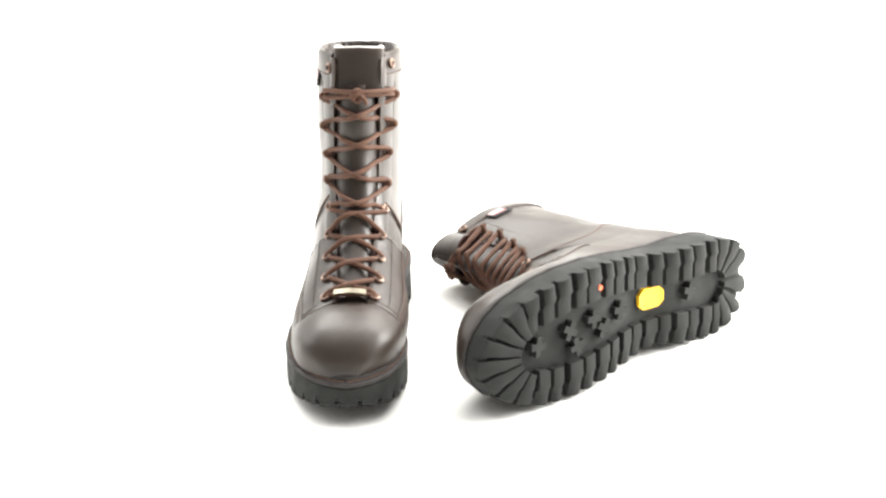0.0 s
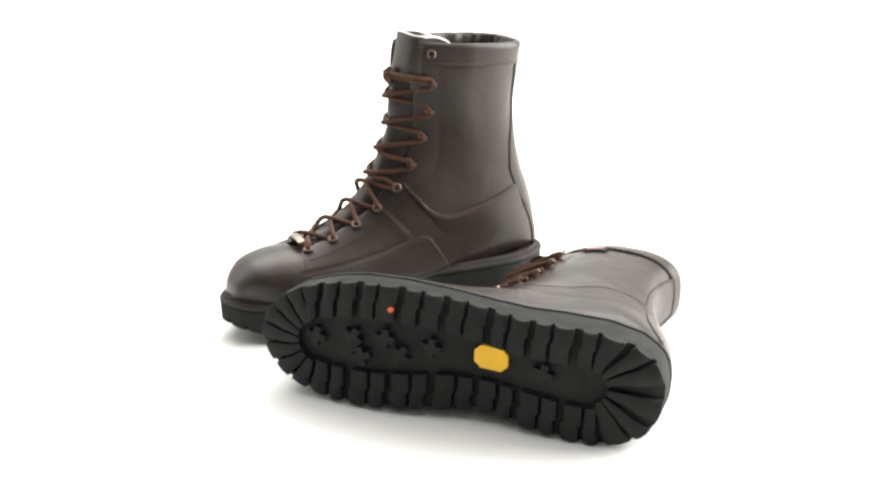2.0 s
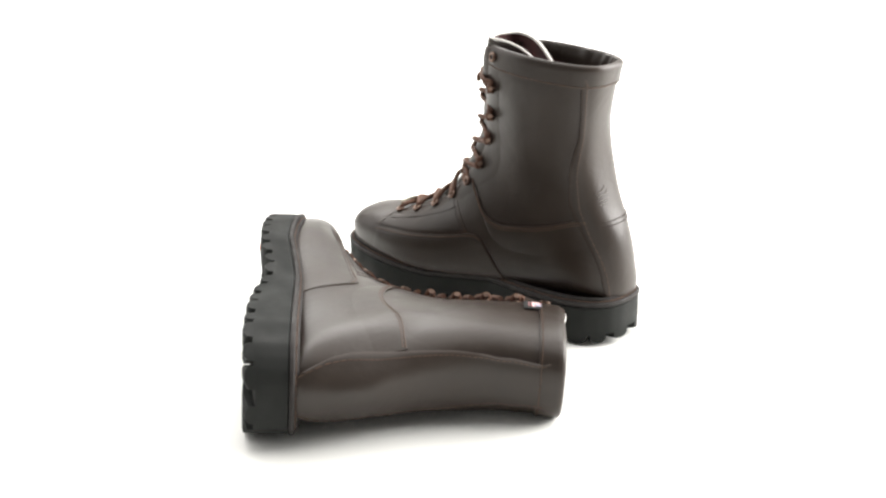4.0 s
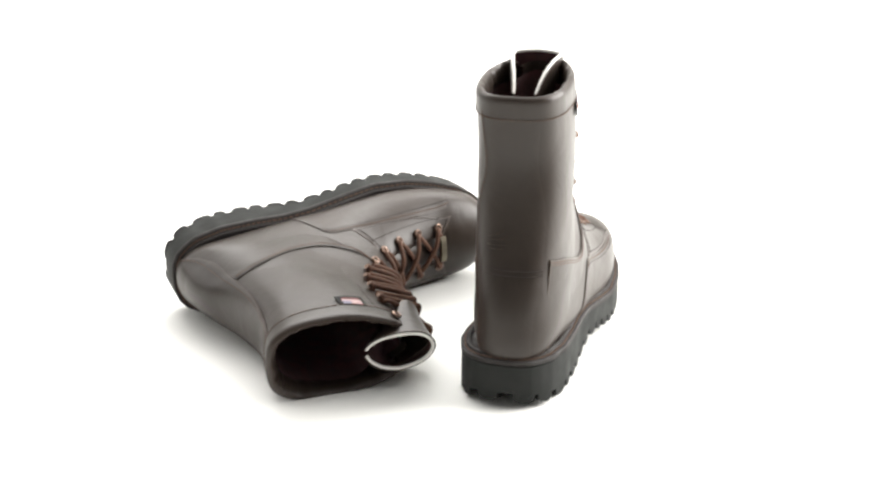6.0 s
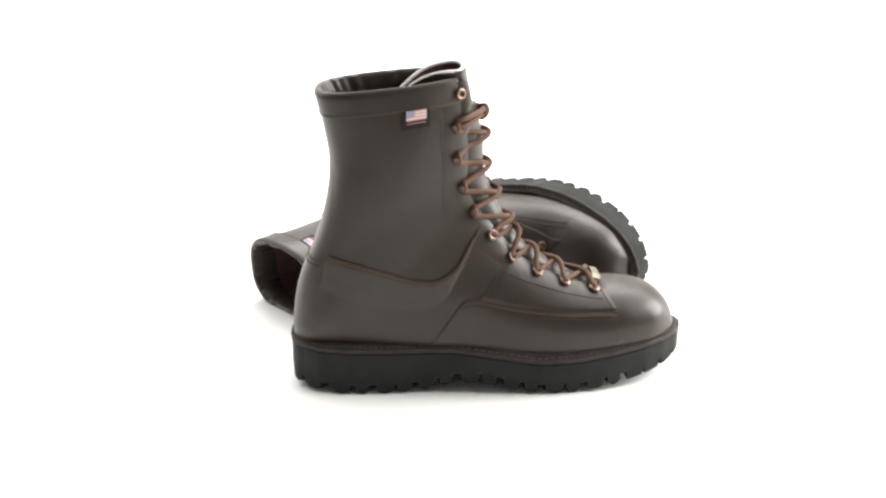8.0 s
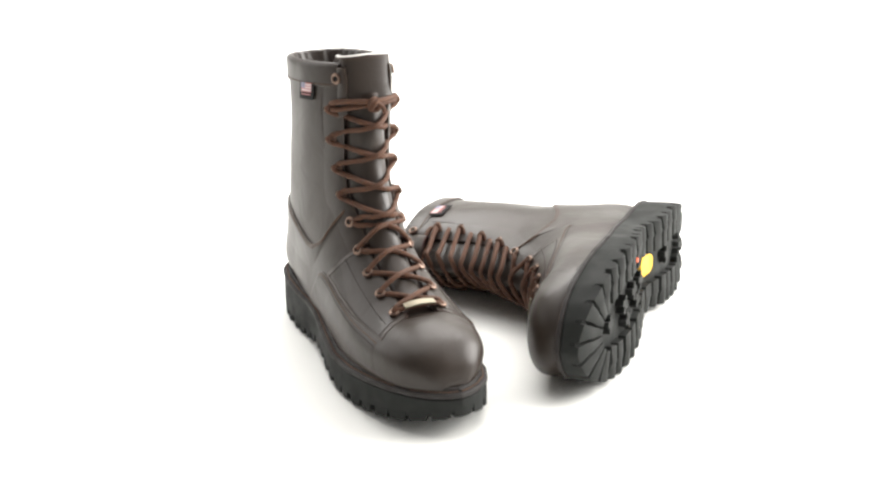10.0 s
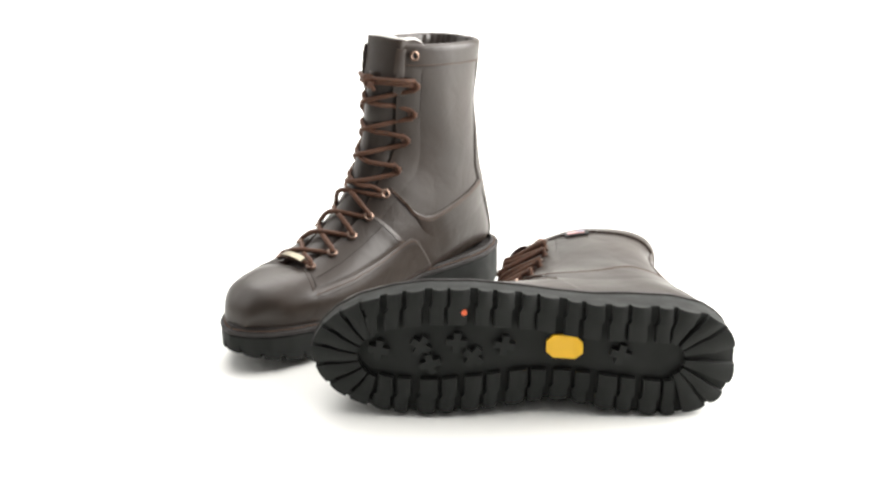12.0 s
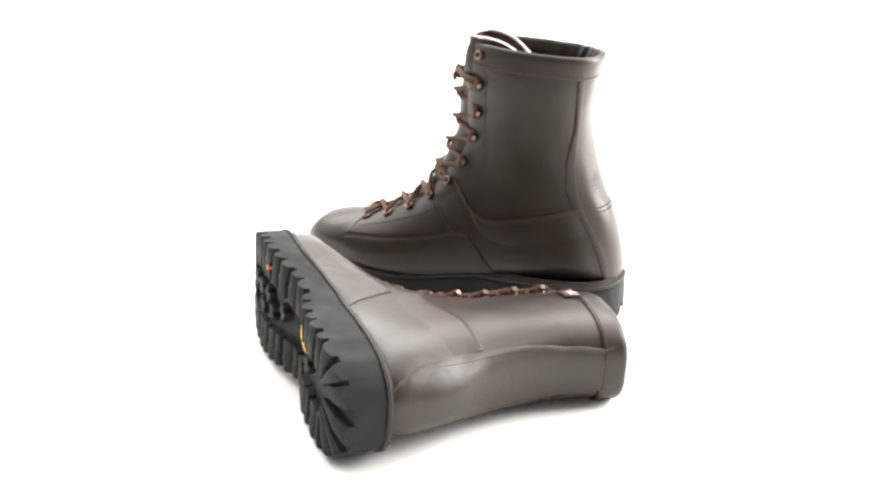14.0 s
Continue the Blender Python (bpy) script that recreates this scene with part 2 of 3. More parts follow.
def make_boot(name, sgn, base, label, twist, loose):
    TWIST[0] = twist
    boot = tagged(new(name), label, "boot", "pair of boots")
    boot.empty_display_size = 0.05
    boot.matrix_world = base

    def add(pname, bm, mat, parent=None, plabel="", smooth=True, angle=40):
        for v in bm.verts:
            if loose:
                # the slack shaft leans back
                f = min(1.0, max(0.0, (v.co.z - 0.08) / 0.10))
                th = radians(1.5) * f * f * (3 - 2 * f)
                dx, dz = v.co.x - 0.09, v.co.z - 0.10
                v.co.x, v.co.z = 0.09 + dx * math.cos(th) - dz * math.sin(th), 0.10 + dx * math.sin(th) + dz * math.cos(th)
                # this boot is a little longer behind
                v.co.x = 0.315 - (0.315 - v.co.x) * 1.012
            v.co.y *= sgn
        return part(pname, bm, mat, parent or boot, plabel, smooth, angle)

    # ---------- upper ----------
    angles = [2 * math.pi * j / NV for j in range(NV)]
    pts = []
    for i, row in enumerate(ROWS):
        al = gap_angle(row)
        line = []
        for a in angles:
            inside = row[2] < 0.246 and abs(a - math.pi) < al
            line.append(section_point(row, a, -recess(row[3]) - 0.0065 * min(1.0, max(0.0, (row[3] - 0.222) / 0.012)) if inside else 0.0))
        pts.append(line)
    bm = bmesh.new()
    grid_mesh(bm, pts, close_v=True)
    bm.faces.new([v for v in bm.verts[:NV]])
    bm.normal_update()
    plain = bmesh.new()
    grid_mesh(plain, [[section_point(r, a) for a in angles] for r in ROWS], close_v=True)
    bmesh.ops.recalc_face_normals(plain, faces=plain.faces)
    tree = BVHTree.FromBMesh(plain)
    plain.free()
    plain = bmesh.new()
    grid_mesh(plain, [[section_point(r, a, (-recess(r[3]) + (0.003 if loose else 0.0010 + swell(r[3], loose) * (1 - ((a - math.pi) / gap_angle(r)) ** 4))) if r[2] < 0.246 and abs(a - math.pi) < gap_angle(r) else 0.0) for a in angles] for r in ROWS], close_v=True)
    bmesh.ops.recalc_face_normals(plain, faces=plain.faces)
    tongue_tree = BVHTree.FromBMesh(plain)
    plain.free()
    upper = add("upper", bm, LEATHER, None, "smooth dark brown oiled leather upper")

    def on(x, z, side, off=0.0):
        """The place on the upper at that side's profile point, and its outward normal."""
        hit, n, _, _ = tree.ray_cast(Vector((x, side * 0.15, z)), Vector((0, -side, 0)))
        if hit is None:
            hit, n, _, _ = tree.find_nearest(Vector((x, side * 0.02, z)))
        mid = Vector((min(x, 0.085), 0, z)) if z > 0.12 else Vector((x, 0, 0.05))
        if n.dot(hit - mid) < 0:
            n = -n
        return hit + n * off, n

    def slack(z):
        """How far the loose tongue pushes the laces forward at this height."""
        return loose * min(1.0, max(0.0, (z - 0.10) / 0.08))

    def near(p, off, free=0.0):
        hit, n, _, _ = (tongue_tree if free else tree).find_nearest(p)
        if n.dot(Vector((0.7, 0, 0.7))) < 0:
            n = -n
        if free and hit.z > 0.13:
            n = Vector((0.97, 0, 0.24))
        return hit + n * off + Vector((free * slack(hit.z), 0, 0)), n

    def ruled(pname, low, high, side, off, nu, nv, fade=False, taper=False, mat=LEATHER, plabel="", parent=upper):
        lo, hi = spline(low, nu), spline(high, nu)
        top, bot = [], []
        for k in range(nu):
            ta, ba = [], []
            for j in range(nv):
                q = lo[k] + (hi[k] - lo[k]) * j / (nv - 1)
                p, n = on(q[0], q[1], side)
                edge = 0.35 if k in (0, nu - 1) or j in (0, nv - 1) else 1.0
                if fade:
                    # the lower side dives under the leather, the cut edge stands proud
                    edge = -1.7 + 2.7 * min(1.0, j / (nv - 3)) if j < nv - 1 else 0.55
                ta.append(p + n * off * (0.5 + 0.5 * edge) * (min(1.0, k / 9) if taper else 1.0) - (n * .0004 if taper and k == 0 else n * 0))
                ba.append(p - n * 0.0015)
            top.append(ta)
            bot.append(ba)
        b = bmesh.new()
        slab(b, top, bot)
        return add(pname, b, mat, parent, plabel)

    def seam(pname, line, side, off, n=60, r=0.00045, mat=THREAD):
        b = bmesh.new()
        path = [on(x, z, side, off)[0] for x, z in spline(line, n)]
        dash = 2
        for k in range(0, len(path) - dash, dash):
            q = [path[k + d] for d in range(dash + 1)]
            q[-1] = q[-2].lerp(q[-1], 0.72)
            tube(b, q, r, 5)
        return add(pname, b, mat, upper)

    for side, tag in ((1, 0), (-1, 1)):
        # wing of the vamp along the sole
        edge = [(0.2535, 0.0630), (0.2315, 0.0640), (0.2065, 0.0660), (0.1765, 0.0705), (0.1515, 0.0765), (0.1395, 0.0785), (0.1325, 0.0760)]
        foot = [(0.2625, 0.0410), (0.2315, 0.0370), (0.2015, 0.0345), (0.1665, 0.0355), (0.1415, 0.0385), (0.1215, 0.0405), (0.1075, 0.0405)]
        if loose and side > 0:
            # the slack upper has ridden up on this side
            edge = [(.2555, .0650), (.2370, .0680), (.2150, .0722), (.1832, .0780), (.1540, .0826), (.1345, .0858), (.1265, .0825)]
        ruled("vamp_wing", foot, edge, side, 0.0012, 34, 12, taper=True)
        inset = [(x, z - .0022) for x, z in edge]
        seam("wing_stitching", inset, side, 0.0012, 110, r=0.0004)
        seam("wing_stitching", [(x, z - .0048) for x, z in edge], side, 0.0012, 110, r=0.0003, mat=SEAM)
        # lower quarter lapping over the shaft
        cut = [(0.1595, 0.1220), (0.1485, 0.1110), (0.1385, 0.1010), (0.1275, 0.0955), (0.1105, 0.0930), (0.0865, 0.0965), (0.0625, 0.1020), (0.0465, 0.1075), (0.0325, 0.1110)]
        low = [(0.1415, 0.0930), (0.1315, 0.0810), (0.1225, 0.0720), (0.1125, 0.0670), (0.0985, 0.0650), (0.0785, 0.0655), (0.0565, 0.0690), (0.0385, 0.0760), (0.0235, 0.0820)]
        if side > 0:
            cut = [(.1480, .1330), (.1394, .1200), (.1302, .1049), (.1214, .0983), (.1126, .0945), (.0997, .0951), (.0827, .0998), (.0590, .1078), (.0325, .1145)]
            low[:4] = [(0.1345, 0.0980), (0.1255, 0.0850), (0.1180, 0.0740), (0.1085, 0.0675)]
            if loose:
                cut = [(.1550, .1285), (.1450, .1165), (.1315, .1108), (.1195, .1068), (.1058, .1055), (.0888, .1085), (.0668, .1180), (.0510, .1208), (.0360, .1225)]
                low = [(x + .002, z + .009) for x, z in low]
        if side < 0:
            cut[:4] = [(0.1505, 0.1265), (0.1405, 0.1135), (0.1325, 0.1025), (0.1225, 0.0958)]
            low[:4] = [(0.1345, 0.0980), (0.1255, 0.0850), (0.1180, 0.0740), (0.1085, 0.0675)]
        ruled("quarter", low, cut, side, 0.0015, 60, 14, True, taper=True)
        seam("quarter_stitching", [(x, z - .0020) for x, z in cut], side, 0.0014, 150)
        seam("quarter_stitching", [(x, z - .0040) for x, z in cut], side, 0.0013, 150)
        # facing seam of the shaft
        seam("facing_stitching", [(.118, .220), (.119, .195), (.122, .170), (.130, .146), (.140, .128)], side, 0.0001, 80, r=0.00025, mat=SEAM)

    def angle_rows(i0, i1):
        return [(i, ROWS[i]) for i in range(i0, i1)]

    def at(i):
        return int(round(i / (len(SECTIONS) - 1) * (NU - 1)))

    # eyestays from the lower holes down to the wing
    WING = [(0.1075, 0.0450), (0.1215, 0.0640), (0.1325, 0.0760), (0.1395, 0.0785), (0.1515, 0.0765), (0.1765, 0.0705), (0.2065, 0.0660), (0.2315, 0.0640), (0.2535, 0.0630), (0.2965, 0.0600)]
    for side in (1, -1):
        top, bot, row_a = [], [], []
        steps = 22
        for k in range(steps):
            spans = []
            ta, ba = [], []
            for j in range(15):
                i = 3.95 - 0.55 * j / 14 + (7.45 - 3.95 + 0.55 * j / 14) * k / (steps - 1)
                row = row_at(i)
                al = gap_angle(row)
                span = 0.1
                while span < 2.2:
                    p = section_point(row, math.pi - side * (al + span))
                    if p.z < lerp_table(WING, p.x) + (0.0070 if loose and side > 0 else 0.0006):
                        break
                    span += 0.01
                a = math.pi - side * (al + span * j / 14)
                lift = 0.0004 if j in (0, 14) or k in (0, steps - 1) else 0.0012
                ta.append(section_point(row, a, lift))
                ba.append(section_point(row, a, -0.003))
                if j == 13:
                    low_p = section_point(row, a, 0.0012)
                if j == 0:
                    high_p = section_point(row, math.pi - side * (al + 0.42), 0.0013)
            top.append(ta)
            bot.append(ba)
            row_a.append([high_p, low_p])
        b = bmesh.new()
        slab(b, top, bot)
        add("eyestay", b, LEATHER, upper)
        b = bmesh.new()
        lines = [smooth_path([r[0] for r in row_a], 64), smooth_path([r[1] for r in row_a], 64), smooth_path(top[1], 24), smooth_path(top[-2], 30)]
        for line in lines:
            line = [p + Vector((0, 0, 0.0002)) for p in line]
            for k in range(0, len(line) - 2, 2):
                tube(b, [line[k], line[k + 1], line[k + 1].lerp(line[k + 2], .5)], 0.0003, 5)
        add("eyestay_stitching", b, SEAM, upper)

    # facings beside the hooks
    for side in (1, -1):
        top, bot = [], []
        for i, row in angle_rows(at(7.4), NU):
            al = gap_angle(row)
            ta, ba = [], []
            for j in range(7):
                a = math.pi - side * (al - 0.04 + 0.42 * j / 6)
                ta.append(section_point(row, a, (0.0008, 0.0013, 0.0013, 0.0011, 0.0007, 0.0002, -0.0006)[j]))
                ba.append(section_point(row, a, -recess(row[3]) if j < 2 else -0.0035))
            top.append(ta)
            bot.append(ba)
        b = bmesh.new()
        slab(b, top, bot)
        add("facing", b, LEATHER, upper)
        if not loose:
            # turned-out lip of the facing beside the tongue, up to the collar
            top, bot = [], []
            lip = angle_rows(at(13.6), NU)
            for k, (i, row) in enumerate(lip):
                al = gap_angle(row)
                up = min(1.0, k / 6)
                spots = ((0.07, 0.0012, -0.0015), (0.025, 0.0018 + 0.0010 * up, 0.0002), (-0.04, 0.0018 + 0.0022 * up, 0.0008), (-0.10, 0.0010 + 0.0024 * up, 0.0008))
                top.append([section_point(row, math.pi - side * (al + da), g) for da, g, _ in spots])
                bot.append([section_point(row, math.pi - side * (al + da), g) for da, _, g in spots])
            b = bmesh.new()
            slab(b, top, bot)
            add("facing_lip", b, LEATHER, upper)

    # backstay round the heel
    top, bot = [], []
    for i, row in angle_rows(at(10.1), at(16.8)):
        a0 = 0.22 if loose else 0.02
        while a0 < 1.5:
            p = section_point(row, a0)
            if p.x > lerp_table(LOOSE_BACKSTAY if loose else BACKSTAY, p.z):
                break
            a0 += 0.01
        ta, ba = [], []
        for j in range(25):
            a = -a0 + 2 * a0 * j / 24
            ta.append(section_point(row, a, ({0: 0.0012, 1: 0.0019, 2: 0.0017, 22: 0.0017, 23: 0.0019, 24: 0.0012} if loose else {0: 0.0012, 1: 0.0019, 2: 0.0017}).get(j, 0.0013 if loose or j < 13 else 0.0013 - 0.0022 * (j - 12) / 12)))
            ba.append(section_point(row, a, -0.0015))
        top.append(ta)
        bot.append(ba)
    b = bmesh.new()
    slab(b, top, bot)
    backstay = add("backstay", b, LEATHER, upper)
    b = bmesh.new()
    b.free()
    for j, inner_j in (((0, 2), (24, 22)) if loose else ((0, 2),)):
        b = bmesh.new()
        tube(b, [t[j].lerp(q[j], 0.45) for t, q in zip(top, bot)], 0.0007, 6)
        add("backstay_piping", b, SEAM, backstay)
        b = bmesh.new()
        line = smooth_path([t[inner_j] for t in top], 90)
        for k in range(0, 88, 2):
            tube(b, [line[k], line[k + 1], line[k + 1].lerp(line[k + 2], .4)], 0.00035, 5)
        add("backstay_stitching", b, THREAD, backstay)
    if not loose:
        b = bmesh.new()
        for z in (.1085, .1050):
            arc = []
            for q in range(41):
                hit, _, _, _ = tree.ray_cast(Vector((-0.1, -0.022 + 0.044 * q / 40, z)), Vector((1, 0, 0)))
                if hit is not None:
                    arc.append(hit + Vector((-0.0010, 0, 0)))
            for q in range(len(arc) - 1):
                tube(b, [arc[q], arc[q].lerp(arc[q + 1], .85)], 0.0005, 5)
        add("heel_stitching", b, SEAM, backstay)
    # pressed mark on the heel: a few slanted strokes over two bars
    if not loose:
        b = bmesh.new()
        for z0, z1, y0, y1 in ((.1370, .1330, .009, .015), (.1340, .1310, .012, .021), (.1305, .1290, .008, .019), (.1335, .1300, .006, .011), (.1262, .1252, .007, .021), (.1232, .1226, .009, .019)):
            line = [tree.ray_cast(Vector((-0.1, -(y0 + (y1 - y0) * q / 6), z0 + (z1 - z0) * q / 6)), Vector((1, 0, 0)))[0] for q in range(7)]
            tube(b, [p + Vector((-.0013, -.0004, 0)) for p in line if p is not None], 0.0003, 5)
        add("pressed_mark", b, LEATHER, backstay)

    # collar band with its padded rim
    al = gap_angle(ROWS[-1]) + 0.02
    sweep = [-(math.pi - al) + 2 * (math.pi - al) * j / 210 for j in range(211)]
    def below_rim(a, drop):
        """The section that lies this far under the rim at the angle a."""
        goal = section_point(ROWS[-1], a).z - drop
        lo, hi = 11.0, 17.0
        for _ in range(18):
            mid_i = (lo + hi) / 2
            if section_point(row_at(mid_i), a).z < goal:
                lo = mid_i
            else:
                hi = mid_i
        return row_at((lo + hi) / 2)

    band = [(.0158, 0.0002, 0), (.0155, 0.0014, 0), (.0120, 0.0016, 0), (.0030, 0.0018, 0), (0, 0.0019, .0005), (0, 0.0008, .0026), (0, -0.0010, .0034), (0, -0.0034, .0022), (0, -0.0046, -.0004), (.0060, -0.0062, 0), (.0160, -0.0064, 0), (.0260, -0.0062, 0), (.0300, -0.0030, 0)]
    loops = []
    for a in sweep:
        pucker = 0.0003 * math.sin(a * 17) + 0.0003 * math.sin(a * 29 + 1)
        loops.append([section_point(below_rim(a, drop), a, g + (pucker if g < -0.002 else 0.0)) + Vector((0, 0, dz)) for drop, g, dz in band])
    b = bmesh.new()
    vs = grid_mesh(b, loops)
    b.faces.new(vs[0])
    b.faces.new(vs[-1])
    collar = add("collar", b, LEATHER, upper, "padded leather collar band")
    b = bmesh.new()
    line = [section_point(below_rim(a, .0138), a, 0.0018) for a in sweep]
    for k in range(0, 207, 2):
        tube(b, [line[k], line[k + 1], line[k + 1].lerp(line[k + 2], .4)], 0.0004, 5)
    add("collar_stitching", b, THREAD, collar)

    # lining
    b = bmesh.new()
    rows = [[section_point(ROWS[i], a, -0.0070 - (recess(ROWS[i][3]) + 0.003) * max(0.0, min(1.0, (abs(a) - math.pi + 1.25) / 0.35))) for a in [2 * math.pi * j / 60 - math.pi for j in range(60)]] for i in range(at(9.5), at(16.3))]
    vs = grid_mesh(b, rows, close_v=True)
    b.faces.new(vs[0])
    add("lining", b, LINING, upper, "dark maroon cloth lining")

    # tongue: the strip under the laces, then the flap that stands above the collar
    def tongue_point(i, da, grow):
        return section_point(ROWS[i], math.pi + da, grow)

    strip_top, strip_bot = [], []
    for i in range(at(4.15), NU):
        if ROWS[i][3] > 0.2265 and not loose:
            break
        w = gap_angle(ROWS[i]) * 1.02
        bulge = [swell(ROWS[i][3], loose) * (1 - (k / 6) ** 4) for k in range(-6, 7)]
        push = [Vector((slack(ROWS[i][3]) * math.cos(k / 6 * 1.25), 0, 0)) for k in range(-6, 7)]
        strip_top.append([tongue_point(i, w * k / 6, -recess(ROWS[i][3]) + 0.0008 + bulge[k + 6]) + push[k + 6] for k in range(-6, 7)])
        strip_bot.append([tongue_point(i, w * k / 6, -recess(ROWS[i][3]) - 0.0008) + push[k + 6] for k in range(-6, 7)])
    b = bmesh.new()
    slab(b, strip_top, strip_bot)
    tongue = add("tongue", b, LEATHER, upper, "folded leather tongue with raw white edge")
    grid_o, grid_i = [], []
    front = section_point(ROWS[-1], math.pi, -recess(ROWS[-1][3]))
    half = 0.0205 + loose * 0.35
    for k in range(-16, 17):
        s = k / 16
        f = min(1.0, abs(s) / 0.6)
        curl = max(0.0, (abs(s) - 0.6) / 0.4)
        x = front.x + 0.0034 + loose - (0.0065 + loose * 0.5) * f ** 2.2 - (0.022 if loose else 0.049) * curl
        y = front.y + math.copysign(half * math.sin(f * 1.35) / math.sin(1.35) - (0.020 if loose else 0.0105) * curl ** 1.4, s)
        top_z = 0.2518 - 0.0015 * f - (0.008 * curl if loose else 0.023 * curl ** 2.2)
        # the loose flap rolls into a closed loop at its top, the laced one leans back
        roll = s * math.pi * 0.95
        end_x = front.x + 0.0006 + loose - 0.0285 * (1 - math.cos(roll)) if loose else x - 0.0080
        end_y = front.y + 0.0170 * math.sin(roll) if loose else y
        o, n_ = [], []
        for q in range(9):
            z = 0.214 + (top_z - 0.214) * q / 8
            p = Vector((x + (end_x - x) * q / 8 + 0.0010 * (q / 8) ** 3, y + (end_y - y) * q / 8, z))
            inward = Vector(((front.x + loose - 0.024) if loose else 0.100, front.y, z)) - p
            inward.normalize()
            o.append(p)
            n_.append(p + inward * 0.0024)
        grid_o.append(o)
        grid_i.append(n_)
    b = bmesh.new()
    mid = [[a.lerp(c, 0.5) for a, c in zip(r, s)] for r, s in zip(grid_o, grid_i)]
    slab(b, grid_o, mid)
    add("tongue_flap", b, LEATHER, tongue)
    b = bmesh.new()
    slab(b, [[p.lerp(c, 0.02) for p, c in zip(r, s)] for r, s in zip(mid, grid_i)], grid_i)
    add("tongue_backing", b, LINING, tongue, "dark maroon fleece backing")
    b = bmesh.new()
    tube(b, [r[-1] - Vector((0, 0, .0005)) for r in grid_i], 0.0014, 8)
    add("tongue_edge", b, FELT, tongue, "raw white felt edge")

    # ---------- eyelets and hooks ----------
    def hole(x, y, z):
        straight = (1 - twist) * 0.0105 * min(1.0, max(0.0, (z - 0.11) / 0.09))
        return near(Vector((x, y + straight, z)), 0.0)

    holes = {1: [hole(*h) for h in OUTER_HOLES], -1: [hole(*h) for h in INNER_HOLES]}

    def ring(b, p, n, r0, r1, lift):
        t = n.orthogonal().normalized()
        s = n.cross(t)
        loop = []
        for k in range(20):
            d = t * math.cos(k / 20 * math.tau) + s * math.sin(k / 20 * math.tau)
            loop.append([p + d * r0 - n * .0006, p + d * r0 + n * lift * .7, p + d * (r0 * .55 + r1 * .45) + n * lift, p + d * r1 + n * lift * .4, p + d * r1 - n * .001])
        grid_mesh(b, loop, close_u=True)

    for side in (1, -1):
        for k, (p, n) in enumerate(holes[side]):
            raised = 0.0030 if k < 5 else 0.0014 if k < 9 else 0.0032
            q = p + n * raised
            if k < 5 or k == 9:
                b = bmesh.new()
                ring(b, q, n, 0.0021, 0.0043, 0.0011)
                eyelet = add("eyelet", b, COPPER, boot, "copper eyelet ring")
                # no real opening: a black disc paints the shade inside the ring
                b = bmesh.new()
                t = n.orthogonal().normalized()
                s = n.cross(t)
                b.faces.new([b.verts.new(q + n * .0002 + (t * math.cos(j / 12 * math.tau) + s * math.sin(j / 12 * math.tau)) * .0022) for j in range(12)])
                add("hole", b, BLACK, eyelet)
            else:
                b = bmesh.new()
                ring(b, q, n, 0.0003, 0.0030, 0.0008)
                fwd = Vector((1, 0, 0)) - n * n.x
                fwd.normalize()
                back = -fwd
                h = 0.65
                tube(b, [q + n * .0006, q + n * .0030 * h + back * .0006, q + n * .0050 * h + back * .0022, q + n * .0062 * h + back * .0044], [0.0016, 0.0015, 0.0018, 0.0021], 8)
                add("lace_hook", b, COPPER, boot, "copper speed hook")

    # ---------- laces ----------
    def edge_at(side, z, off):
        """The edge of a facing at this height, lifted outwards."""
        row = min(ROWS[at(6):], key=lambda r: abs(section_point(r, math.pi - side * gap_angle(r)).z - z))
        a = math.pi - side * (gap_angle(row) + 0.02)
        p = section_point(row, a, 0.0013)
        n = (section_point(row, a, 0.01) - section_point(row, a, 0.0)).normalized()
        return p + n * off

    def on_front(p, off):
        """The place on the front of the laced boot straight ahead of p, lifted."""
        hit, n, _, _ = tongue_tree.ray_cast(Vector((0.35, p.y, p.z)), Vector((-1, 0, 0)))
        return (hit if hit is not None else p) + Vector((off * 0.97, 0, off * 0.24))

    def run(name_, pts_, n=26, r=0.0021):
        b = bmesh.new()
        tube(b, smooth_path(pts_, n), r, 8)
        return add(name_, b, LACE, laces)

    b = bmesh.new()
    (p, n), (q, m) = holes[1][0], holes[-1][0]
    c, cn = near((p + q) / 2 + Vector((.004, 0, .01)), 0.0035)
    tube(b, smooth_path([p + n * .0015, p + n * .0042 + (q - p) * .08, c, q + m * .0042 + (p - q) * .08, q + m * .0015], 26), 0.0019, 8)
    laces = add("lace", b, LACE, None, "brown woven round laces")
